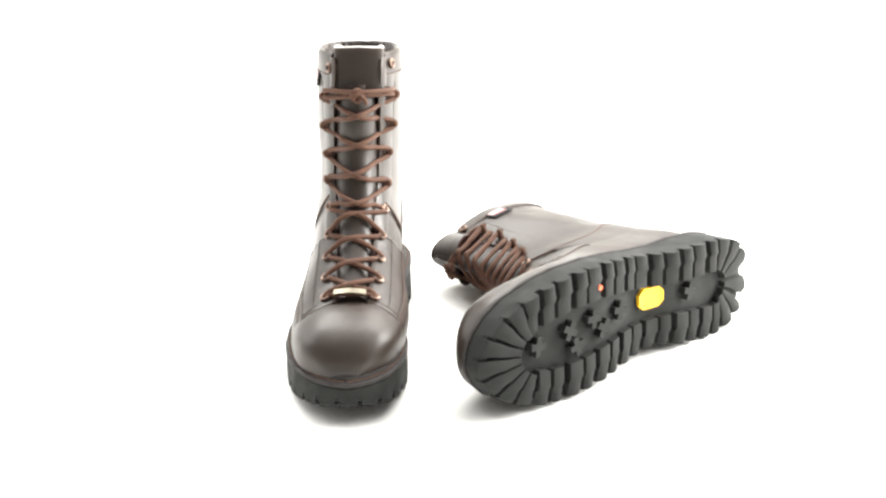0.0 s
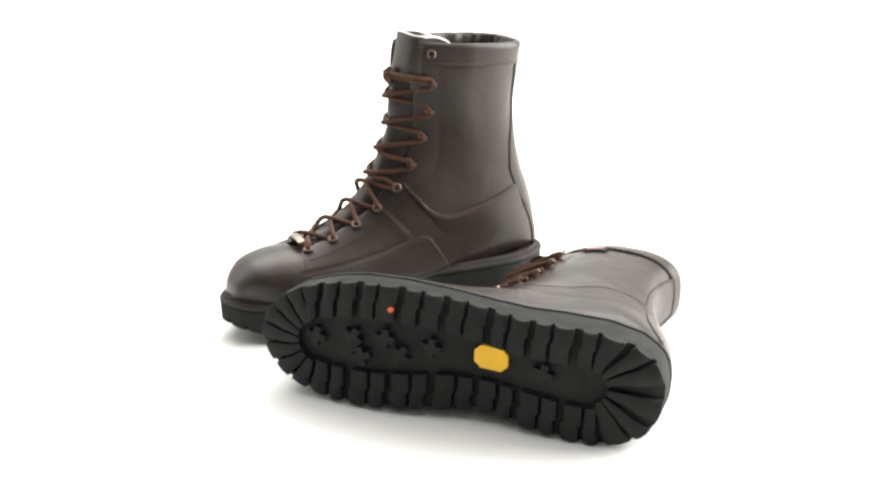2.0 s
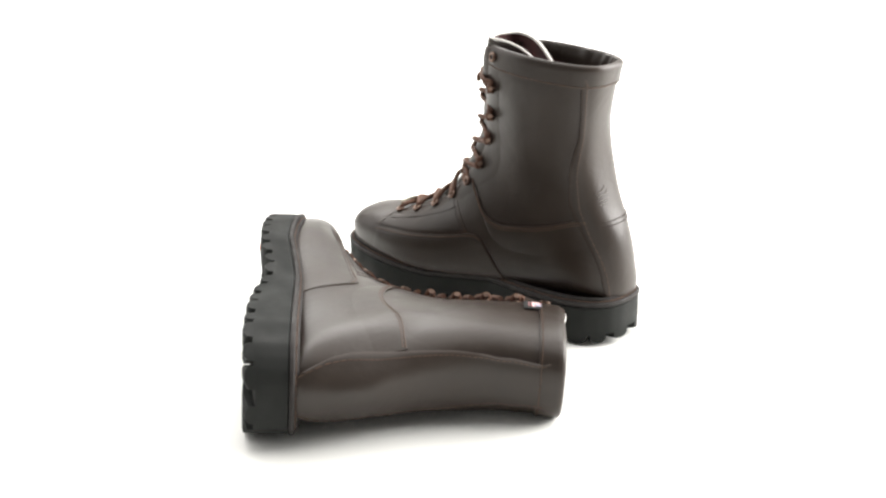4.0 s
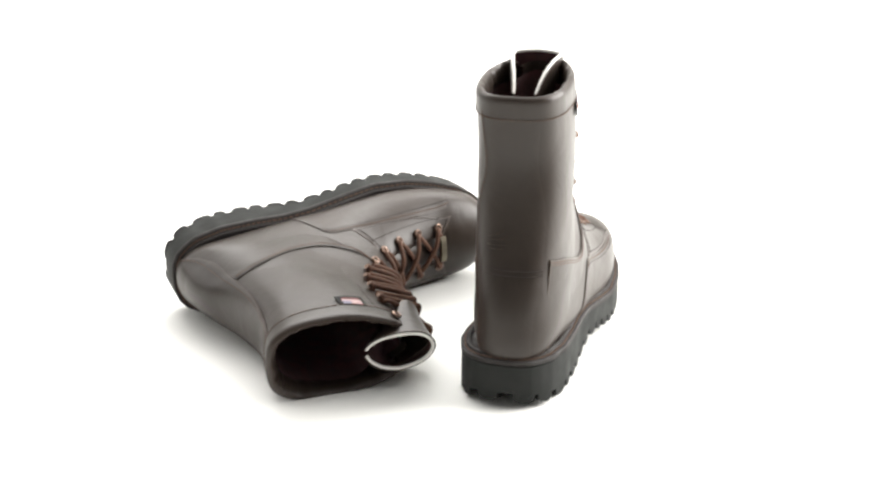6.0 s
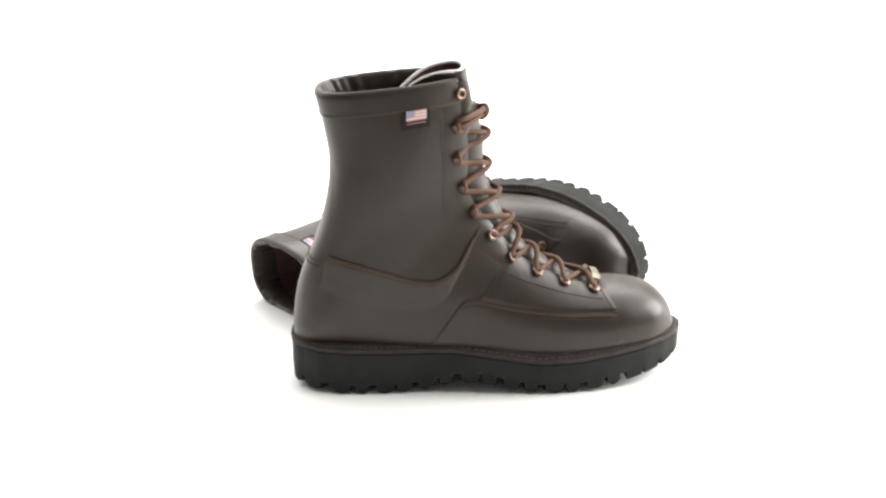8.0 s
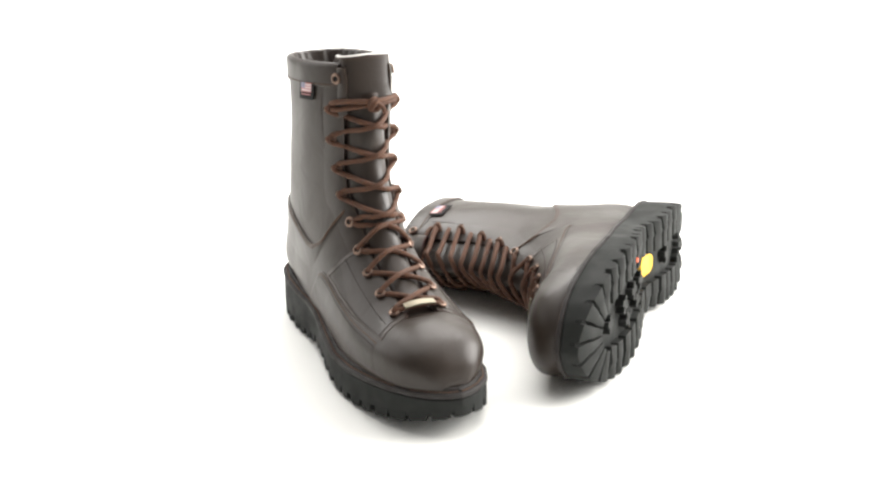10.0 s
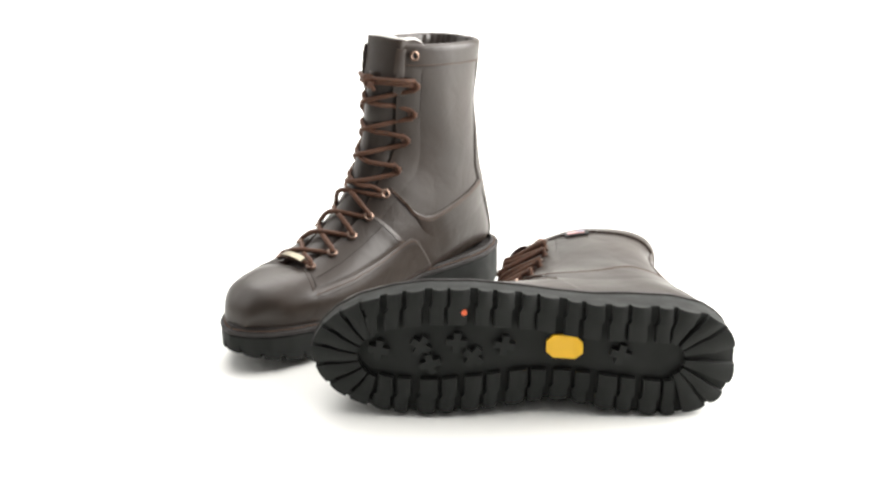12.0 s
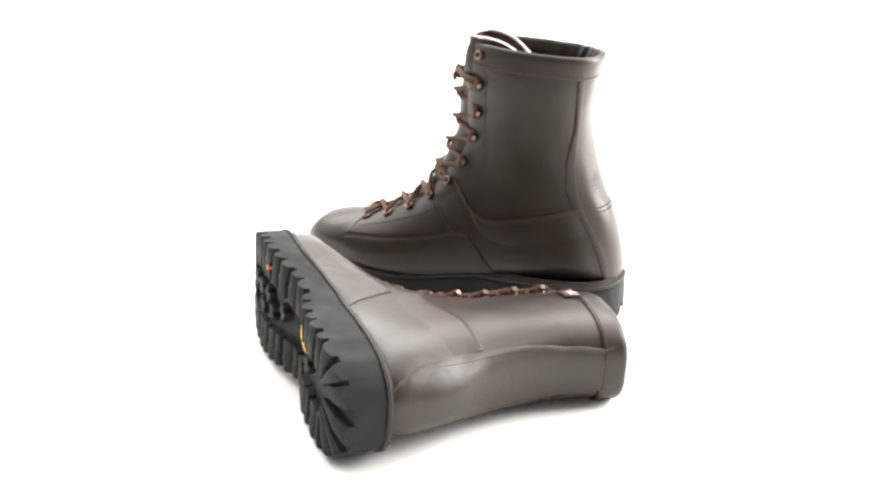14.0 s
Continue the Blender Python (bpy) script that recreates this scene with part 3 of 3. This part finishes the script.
    for k in range(0, 8):
        for side in (1, -1):
            p, n = holes[side][k]
            q, m = holes[-side][k + 1]
            over = 0.0052 if side == 1 else 0.0022
            if k < 4:
                # out of the hole, over the tongue and under the other flap
                edge = q + (p - q).normalized() * 0.0085
                c, cn = near((p + edge) / 2 + Vector((.004, 0, .006)), over - 0.001 + (0.0 if loose else 0.0016 + 0.0009 * k))
                e, en = near(edge, 0.0012)
                p0 = p + n * .0026 + (edge - p).normalized() * .0006
                p1 = p + n * .0058 + (edge - p).normalized() * .0048
                run("lace_run", [p0, p1, c, e + en * .0006, q + m * .0004])
            else:
                c, cn = near((p + q) / 2 + Vector((.006, 0, .0055)), over + (0.0032 if loose else 0.0006), 1.0)
                out_p = p + n * (.0026 if side > 0 else .0040) - (q - p).normalized() * (.0030 if loose else .0004)
                out_q = q + m * (.0040 if side > 0 else .0026) - (p - q).normalized() * (.0030 if loose else .0004)
                tall = Vector((0, 0, 0.0 if loose else 0.0042))
                out_p, out_q = out_p + tall * 0.8, out_q - tall * 0.8
                if k == 4:
                    out_p = p + n * .0020
                if loose:
                    # slack strands lie over the pushed-out tongue in one bundle
                    high = 0.0008
                    if side > 0:
                        p, q = holes[1][k][0].lerp(holes[1][k + 1][0], .5), holes[-1][k][0].lerp(holes[-1][k - 1][0], .5)
                        over = 0.0022
                        c, cn = near((p + q) / 2 + Vector((.006, 0, .0055)), over + 0.0032, 1.0)
                        out_p, out_q = p + n * .0030, q + m * .0030
                    s1 = near(p.lerp(q, 0.26) + Vector((.006, 0, .002)), over + 0.0020 + high, 1.0)[0]
                    s2 = near(p.lerp(q, 0.74) + Vector((.006, 0, .002)), over + 0.0020 + high, 1.0)[0]
                    run("lace_run", [out_p, s1, c + cn * high, s2, out_q], 30, 0.0022)
                else:
                    run("lace_run", [out_p] + [on_front((p + tall).lerp(q - tall, f), 0.0024 + (lift if side > 0 else 0.0)) for f, lift in ((.16, 0), (.30, .0008), (.5, .0032), (.70, .0008), (.84, 0))] + [out_q], 36)
    # loops behind the hooks
    for side in (1, -1):
        for k in range(5, 9):
            p, n = holes[side][k]
            back = Vector((-1, 0, 0)) - n * -n.x
            back.normalize()
            o = holes[-side][k][0]
            d = (o - p).normalized()
            run("lace_loop", [p + n * (.0026 if side > 0 else .0034) + d * .0035 + Vector((0, 0, -.0026 if loose else -.0042)), p + n * (.0026 if side > 0 else .0030) - d * .0022 + Vector((0, 0, -.0018)), p + n * (.0026 if side > 0 else .0030) - d * .0034, p + n * (.0026 if side > 0 else .0030) - d * .0022 + Vector((0, 0, .0018)), p + n * (.0026 if side > 0 else .0034) + d * .0035 + Vector((0, 0, .0026 if loose else .0042))], 18)
    # knot across the top hooks
    (p, n), (q, m) = holes[1][8], holes[-1][8]
    c, cn = near((p + q) / 2 + Vector((.012, 0, .004)), 0.0045, 1.0)
    if not loose:
        c = on_front((p + q) / 2 + Vector((0, 0, .004)), 0.0030)
    for z, lift in ((0.0, 0.0), (0.0042, 0.0014)):
        run("lace_run", [p + n * .003 + Vector((0, 0, z)), edge_at(1, p.z + z, .0030 + lift), c + cn * lift + Vector((0, 0, z * .6)), edge_at(-1, q.z + z, .0030 + lift), q + m * .003 + Vector((0, 0, z))], 28)
    b = bmesh.new()
    ring_path = [c + cn * .0012 + Vector((0, math.cos(t) * .0040, math.sin(t) * .0046)) + cn * .0022 * math.sin(2 * t) for t in [j / 18 * math.tau for j in range(18)]]
    tube(b, ring_path, 0.0020, 8, closed=True)
    tube(b, smooth_path([c + Vector((.002, .003, -.003)), c + cn * .0042 + Vector((0, .001, .0005)), c + Vector((.002, -.003, .004))], 12), 0.0021, 8)
    tube(b, smooth_path([c + cn * .003 + Vector((0, -.002, 0)), c + cn * .004 + Vector((0, -.006, -.003)), c + cn * .0028 + Vector((0, -.0075, -.007))], 10), 0.0018, 8)
    add("lace_knot", b, LACE, laces)
    # brass keeper on the lowest lace
    (p, n), (q, m) = holes[1][0], holes[-1][0]
    c, cn = near((p + q) / 2 + Vector((.004, 0, .01)), 0.0062)
    d = (q - p).normalized()
    w = cn.cross(d).normalized()
    top, bot = [], []
    for j in range(9):
        s = (j / 8 - .5) * 0.025
        bend = -0.0016 * (abs(j / 8 - .5) * 2) ** 2
        top.append([c + d * s + w * t + cn * (bend + .0008) for t in (-.0030, -.0026, .0026, .0030)])
        bot.append([c + d * s + w * t + cn * (bend - .0006) for t in (-.0030, -.0026, .0026, .0030)])
    b = bmesh.new()
    slab(b, top, bot)
    add("lace_keeper", b, BRASS, boot, "aged brass lace keeper plate")

    # ---------- woven flag label on the outer side ----------
    def cloth(pname, x0, x1, z0, z1, off, mat, parent, plabel=""):
        def skew(x, z):
            return z + (x - 0.104) * 0.10
        top = [[on(x0 + (x1 - x0) * i / 6, skew(x0 + (x1 - x0) * i / 6, z0 + (z1 - z0) * j / 4), 1, off)[0] for j in range(5)] for i in range(7)]
        bot = [[on(x0 + (x1 - x0) * i / 6, skew(x0 + (x1 - x0) * i / 6, z0 + (z1 - z0) * j / 4), 1, off - .0008)[0] for j in range(5)] for i in range(7)]
        b = bmesh.new()
        slab(b, top, bot)
        return add(pname, b, mat, parent, plabel)

    patch = cloth("flag_label", .0893, .1098, .2130, .2270, 0.0018, BLACK, boot, "small woven label with a striped flag")
    for k in range(7):
        z1 = .2262 - k * .00106
        cloth("flag_stripe", .0926, .1072, z1 - .00106, z1, 0.0021, RED_CLOTH if k % 2 == 0 else WHITE_CLOTH, patch)
    cloth("flag_canton", .0926, .0988, .2220, .2262, 0.0024, BLUE_CLOTH, patch)
    cloth("label_bar", .0932, .1066, .2166, .2172, 0.0021, RED_CLOTH, patch)

    # ---------- outsole ----------
    xs = sorted(set([0.315 * (1 - math.cos(math.pi * k / 90)) / 2 for k in range(91)]))

    def loop_at(grow, zf):
        pts_ = []
        for x in xs:
            pts_.append((x, lerp_table(OUTER, x), 1))
        for x in reversed(xs[1:-1]):
            pts_.append((x, -lerp_table(INNER, x), -1))
        out = []
        n_ = len(pts_)
        for k in range(n_):
            a, c_ = pts_[(k - 2) % n_], pts_[(k + 2) % n_]
            d_ = Vector((c_[0] - a[0], c_[1] - a[1], 0)).normalized()
            nrm = Vector((-d_.y, d_.x, 0))
            x, y, _ = pts_[k]
            out.append(Vector((x, y, 0)) + nrm * grow + Vector((0, 0, zf(min(max(x, 0), .315)))))
        return out

    def cap(b, ring_vs):
        n_ = len(xs)
        lo, hi = ring_vs[:n_], [ring_vs[0]] + list(reversed(ring_vs[n_:])) + [ring_vs[n_ - 1]]
        for k in range(n_ - 1):
            q_ = []
            for v in (lo[k], lo[k + 1], hi[k + 1], hi[k]):
                if v not in q_:
                    q_.append(v)
            if len(q_) > 2:
                b.faces.new(q_)

    low = lambda x: lerp_table(SOLE_LOW, x) + LUG
    topz = lambda x: lerp_table(SOLE_TOP, x)
    b = bmesh.new()
    loops = [loop_at(-.0016, low), loop_at(-.0009, lambda x: low(x) + .0004), loop_at(-.0006, lambda x: low(x) + .003), loop_at(-.0010, lambda x: topz(x) - .0045), loop_at(-.0010, lambda x: topz(x) - .0040), loop_at(-.0020, lambda x: topz(x) - .0036), loop_at(-.0020, lambda x: topz(x) - .0030)]
    vs = grid_mesh(b, loops, close_v=True)
    cap(b, vs[0])
    cap(b, vs[-1])
    outsole = add("outsole", b, RUBBER, None, "thick black lugged rubber outsole")
    b = bmesh.new()
    loops = [loop_at(-.0016, lambda x: topz(x) - .0030), loop_at(-.0002, lambda x: topz(x) - .0026), loop_at(-.0002, lambda x: topz(x) - .0002), loop_at(-.0012, lambda x: topz(x) + .0008), loop_at(-.0150, lambda x: topz(x) + .0012), loop_at(-.0150, lambda x: topz(x) - .0030)]
    grid_mesh(b, loops, close_v=True)
    welt = add("welt", b, WELT, None, "dark stitched leather welt")
    line = loop_at(-.0036, lambda x: topz(x) + .0012)
    b = bmesh.new()
    acc = 0.0
    for k in range(len(line)):
        p, q = line[k], line[(k + 1) % len(line)]
        steps = max(1, int(round((q - p).length / .0044)))
        for s in range(steps):
            a, c_ = p.lerp(q, s / steps), p.lerp(q, (s + .68) / steps)
            if (c_ - a).length > .0008:
                tube(b, [a, c_], 0.0008, 5)
    add("welt_stitching", b, THREAD, welt)
    b = bmesh.new()
    tube(b, loop_at(-.0066, lambda x: topz(x) + .0016), 0.0021, 8, closed=True)
    add("welt_ridge", b, WELT, welt, "dark ridge where upper meets welt")

    # lugs round the edge: each a wedge from the rim inwards
    rim = loop_at(-.0007, lambda x: 0.0)
    length = [0.0]
    for k in range(len(rim)):
        length.append(length[-1] + (rim[(k + 1) % len(rim)] - rim[k]).length)

    def rim_at(s):
        s %= length[-1]
        k = int(np.searchsorted(length, s, side="right")) - 1
        k = min(k, len(rim) - 1)
        f = (s - length[k]) / max(1e-9, length[k + 1] - length[k])
        return rim[k].lerp(rim[(k + 1) % len(rim)], f)

    def inner_at(p):
        """Where a lug that starts at this point of the rim ends."""
        if p.x > .268:
            c_ = Vector((.262, -.004, 0))
            return c_ + (p - c_).normalized() * 0.0165
        if p.x < .046:
            c_ = Vector((.052, -.002, 0))
            return c_ + (p - c_).normalized() * 0.0130
        c_ = Vector((p.x, -.002 if p.y > 0 else -.002, 0))
        depth = min(0.027, abs(p.y - c_.y) - .0125)
        return p + (c_ - p).normalized() * depth

    marks, s = [], 0.004
    while s < length[-1] - 0.006:
        x = rim_at(s).x
        step = 0.021 if x < 0.04 else 0.0165 if x < 0.262 else 0.0175
        marks.append((s, step))
        s += step
    for k, (s, pitch) in enumerate(marks):
        s0, s1 = s, min(s + pitch * (0.86 if rim_at(s).x > 0.262 else (0.68 if k % 2 else 0.86) + 0.04 * math.sin(k * 1.7)), length[-1] + 0.002)
        outs = [rim_at(s0 + (s1 - s0) * j / 4) for j in range(5)]
        ins = [inner_at(p) for p in outs]
        step = 0.0022 if 0.05 < outs[2].x < 0.27 else 0.0008
        top, bot = [], []
        for f in (0.0, 0.06, 0.42, 0.52, 1.0):
            r_t, r_b = [], []
            for j in range(5):
                q = outs[j].lerp(ins[j], f)
                along = (outs[4] - outs[0]).normalized()
                if f >= 0.5:
                    q = q + along * step
                c_ = (outs[2].lerp(ins[2], f))
                taper = c_.lerp(q, 0.93 if f not in (0.0, 1.0) else 0.90)
                zb = lerp_table(SOLE_LOW, min(max(q.x, 0), .315))
                edge = 0.0009 if f in (0.0, 1.0) or j in (0, 4) else 0.0
                if f < 0.1 and outs[2].x < 0.262:
                    # rounded at the rim
                    edge = (0.0034, 0.0010, 0.0005, 0.0010, 0.0034)[j] if f == 0.0 else (0.0026, 0.0005, 0.0, 0.0005, 0.0026)[j]
                r_b.append(Vector((taper.x, taper.y, zb + edge)))
                r_t.append(Vector((q.x, q.y, zb + LUG + .0014)))
            top.append(r_t)
            bot.append(r_b)
        b = bmesh.new()
        slab(b, top, bot)
        add("lug", b, RUBBER, outsole, "", True, 30)
    # closed rubber bumper round the toe
    span = [k for k in range(len(rim)) if rim[k].x > 0.262]
    top, bot = [], []
    for k in span:
        p = rim[k]
        q = inner_at(p) if p.x > .268 else p + (Vector((.262, -.004, 0)) - p).normalized() * .02
        zb = lerp_table(SOLE_LOW, min(max(p.x, 0), .315))
        bot.append([Vector((*p.lerp(q, f).to_2d(), zb + e)) for f, e in ((.02, .0042), (.06, .0036), (.20, .0016), (.24, .0024))])
        top.append([Vector((*p.lerp(q, f).to_2d(), zb + LUG + .0014)) for f in (.02, .06, .20, .26)])
    b = bmesh.new()
    slab(b, top, bot)
    add("toe_bumper", b, RUBBER, outsole)
    # cross-shaped studs in the middle
    for x, y, turn in ((.263, .001, 10), (.232, .006, 30), (.225, -.008, -15), (.206, .009, 5), (.194, -.002, 35), (.171, .006, 10), (.086, .001, 15)):
        b = bmesh.new()
        zb = lerp_table(SOLE_LOW, x)
        arm, half = .0076, .0026
        shape = [(half, half), (half, arm), (-half, arm), (-half, half), (-arm, half), (-arm, -half), (-half, -half), (-half, -arm), (half, -arm), (half, -half), (arm, -half), (arm, half)]
        tr = radians(turn)
        rot = [(x + px * math.cos(tr) - py * math.sin(tr), y + px * math.sin(tr) + py * math.cos(tr)) for px, py in shape]
        lo_v = [b.verts.new((px, py, zb + .0010)) for px, py in rot]
        hi_v = [b.verts.new((px, py, zb + LUG + .001)) for px, py in rot]
        b.faces.new(lo_v)
        for j in range(12):
            b.faces.new((lo_v[j], lo_v[(j + 1) % 12], hi_v[(j + 1) % 12], hi_v[j]))
        add("stud", b, RUBBER, outsole, "", False)
    # emblem and dot
    b = bmesh.new()
    cols = []
    for x, h in ((-.0132, .0042), (-.0080, .0088), (.0080, .0088), (.0132, .0042)):
        z = lerp_table(SOLE_LOW, .1265 + x) + .0036
        cols.append([b.verts.new((.1265 + x, .0035 + h * s, z + d)) for s in (-1, 1) for d in (0, .0065)])
    for k in range(3):
        p, q = cols[k], cols[k + 1]
        for m, n in ((0, 2), (3, 1), (1, 0), (2, 3)):
            b.faces.new((p[m], p[n], q[n], q[m]))
    b.faces.new((cols[0][0], cols[0][1], cols[0][3], cols[0][2]))
    b.faces.new((cols[3][0], cols[3][2], cols[3][3], cols[3][1]))
    add("sole_emblem", b, YELLOW, outsole, "yellow octagonal rubber emblem", False)
    b = bmesh.new()
    lo_v = [b.verts.new((.2010 + .0021 * math.cos(j / 12 * math.tau), .0335 + .0021 * math.sin(j / 12 * math.tau), .0028)) for j in range(12)]
    hi_v = [b.verts.new((v.co.x, v.co.y, .006)) for v in lo_v]
    b.faces.new(lo_v)
    for j in range(12):
        b.faces.new((lo_v[j], lo_v[(j + 1) % 12], hi_v[(j + 1) % 12], hi_v[j]))
    add("sole_dot", b, ORANGE, outsole, "small orange rubber dot", False)
    return boot


# ---- the sweep ----
def sweep_sheet():
    bm = bmesh.new()
    prof = [(-1.10, 0.003), (2.2, 0.003)] + [(2.2 + 0.8 * math.sin(a), 0.803 - 0.8 * math.cos(a)) for a in [k / 10 * math.pi / 2 for k in range(1, 11)]] + [(3.0, 3.2)]
    grid_mesh(bm, [[(x, y, z) for y, z in prof] for x in np.linspace(-4, 4, 9)])
    me = mesh_of("ground", bm, PAPER)
    for p in me.polygons:
        if p.normal.z < -0.01:
            p.flip()
    tagged(new("ground", me), "seamless white paper sweep under both boots", "backdrop", "", "structure")


sweep_sheet()

# ---- the two boots ----
STAND = Matrix.Translation((-0.082, 0.134, 0.0)) @ pose(0, 0, 0, 0, 0, -90)
LIE = Matrix(((-0.7546, -0.0292, -0.6555, 0.2670), (-0.6560, 0.0601, 0.7524, 0.0175), (0.0175, 0.9978, -0.0645, 0.0496), (0, 0, 0, 1))) @ Matrix.Translation((0.0015, 0, 0))
# turned a little about its heel
LIE = Matrix.Translation((0.23, -0.015, 0)) @ pose(0, 0, 0, 0, 0, 1.3) @ Matrix.Translation((-0.23, 0.015, 0)) @ LIE
standing = make_boot("standing_boot", -1, STAND, "dark brown leather lace-up boot standing upright on its black lugged sole", 1.0, 0.0)
lying = make_boot("lying_boot", 1, LIE, "dark brown leather lace-up boot lying on its side, sole showing", 0.15, 0.013)


# the turn of both boots, clockwise from above: seconds, degrees
TURN = [(0, 0.00), (0.5, 15.45), (1, 31.30), (1.5, 48.00), (2, 61.70), (2.5, 77.50), (3, 94.64), (3.2, 101.52), (5.3, 172.80), (5.5, 178.30), (5.7, 185.00), (6, 196.60), (6.5, 214.30), (7, 231.25), (7.5, 247.38), (8, 265.52), (8.5, 283.15), (8.7, 290.20), (10.8, 361.90), (11, 368.85), (11.5, 384.32), (12, 402.19), (12.5, 419.96), (13, 437.17), (13.5, 453.40), (14, 471.60)]


def turned(t):
    """Degrees at t, by a smooth curve through the rows."""
    ts, vs = [r[0] for r in TURN], [r[1] for r in TURN]
    slope = [(vs[min(i + 1, len(vs) - 1)] - vs[max(i - 1, 0)]) / (ts[min(i + 1, len(ts) - 1)] - ts[max(i - 1, 0)]) for i in range(len(ts))]
    i = min(max(int(np.searchsorted(ts, t, side="right")) - 1, 0), len(ts) - 2)
    h = ts[i + 1] - ts[i]
    f = (t - ts[i]) / h
    return ((2 * f ** 3 - 3 * f ** 2 + 1) * vs[i] + (f ** 3 - 2 * f ** 2 + f) * h * slope[i] + (-2 * f ** 3 + 3 * f ** 2) * vs[i + 1] + (f ** 3 - f ** 2) * h * slope[i + 1])


def motions():
    times = [k * 0.25 for k in range(57)]
    walk(standing, [(t, pose(0, 0, 0, 0, 0, -turned(t)) @ STAND) for t in times])
    walk(lying, [(t, pose(0, 0, 0, 0, 0, -turned(t)) @ LIE) for t in times])


motions()
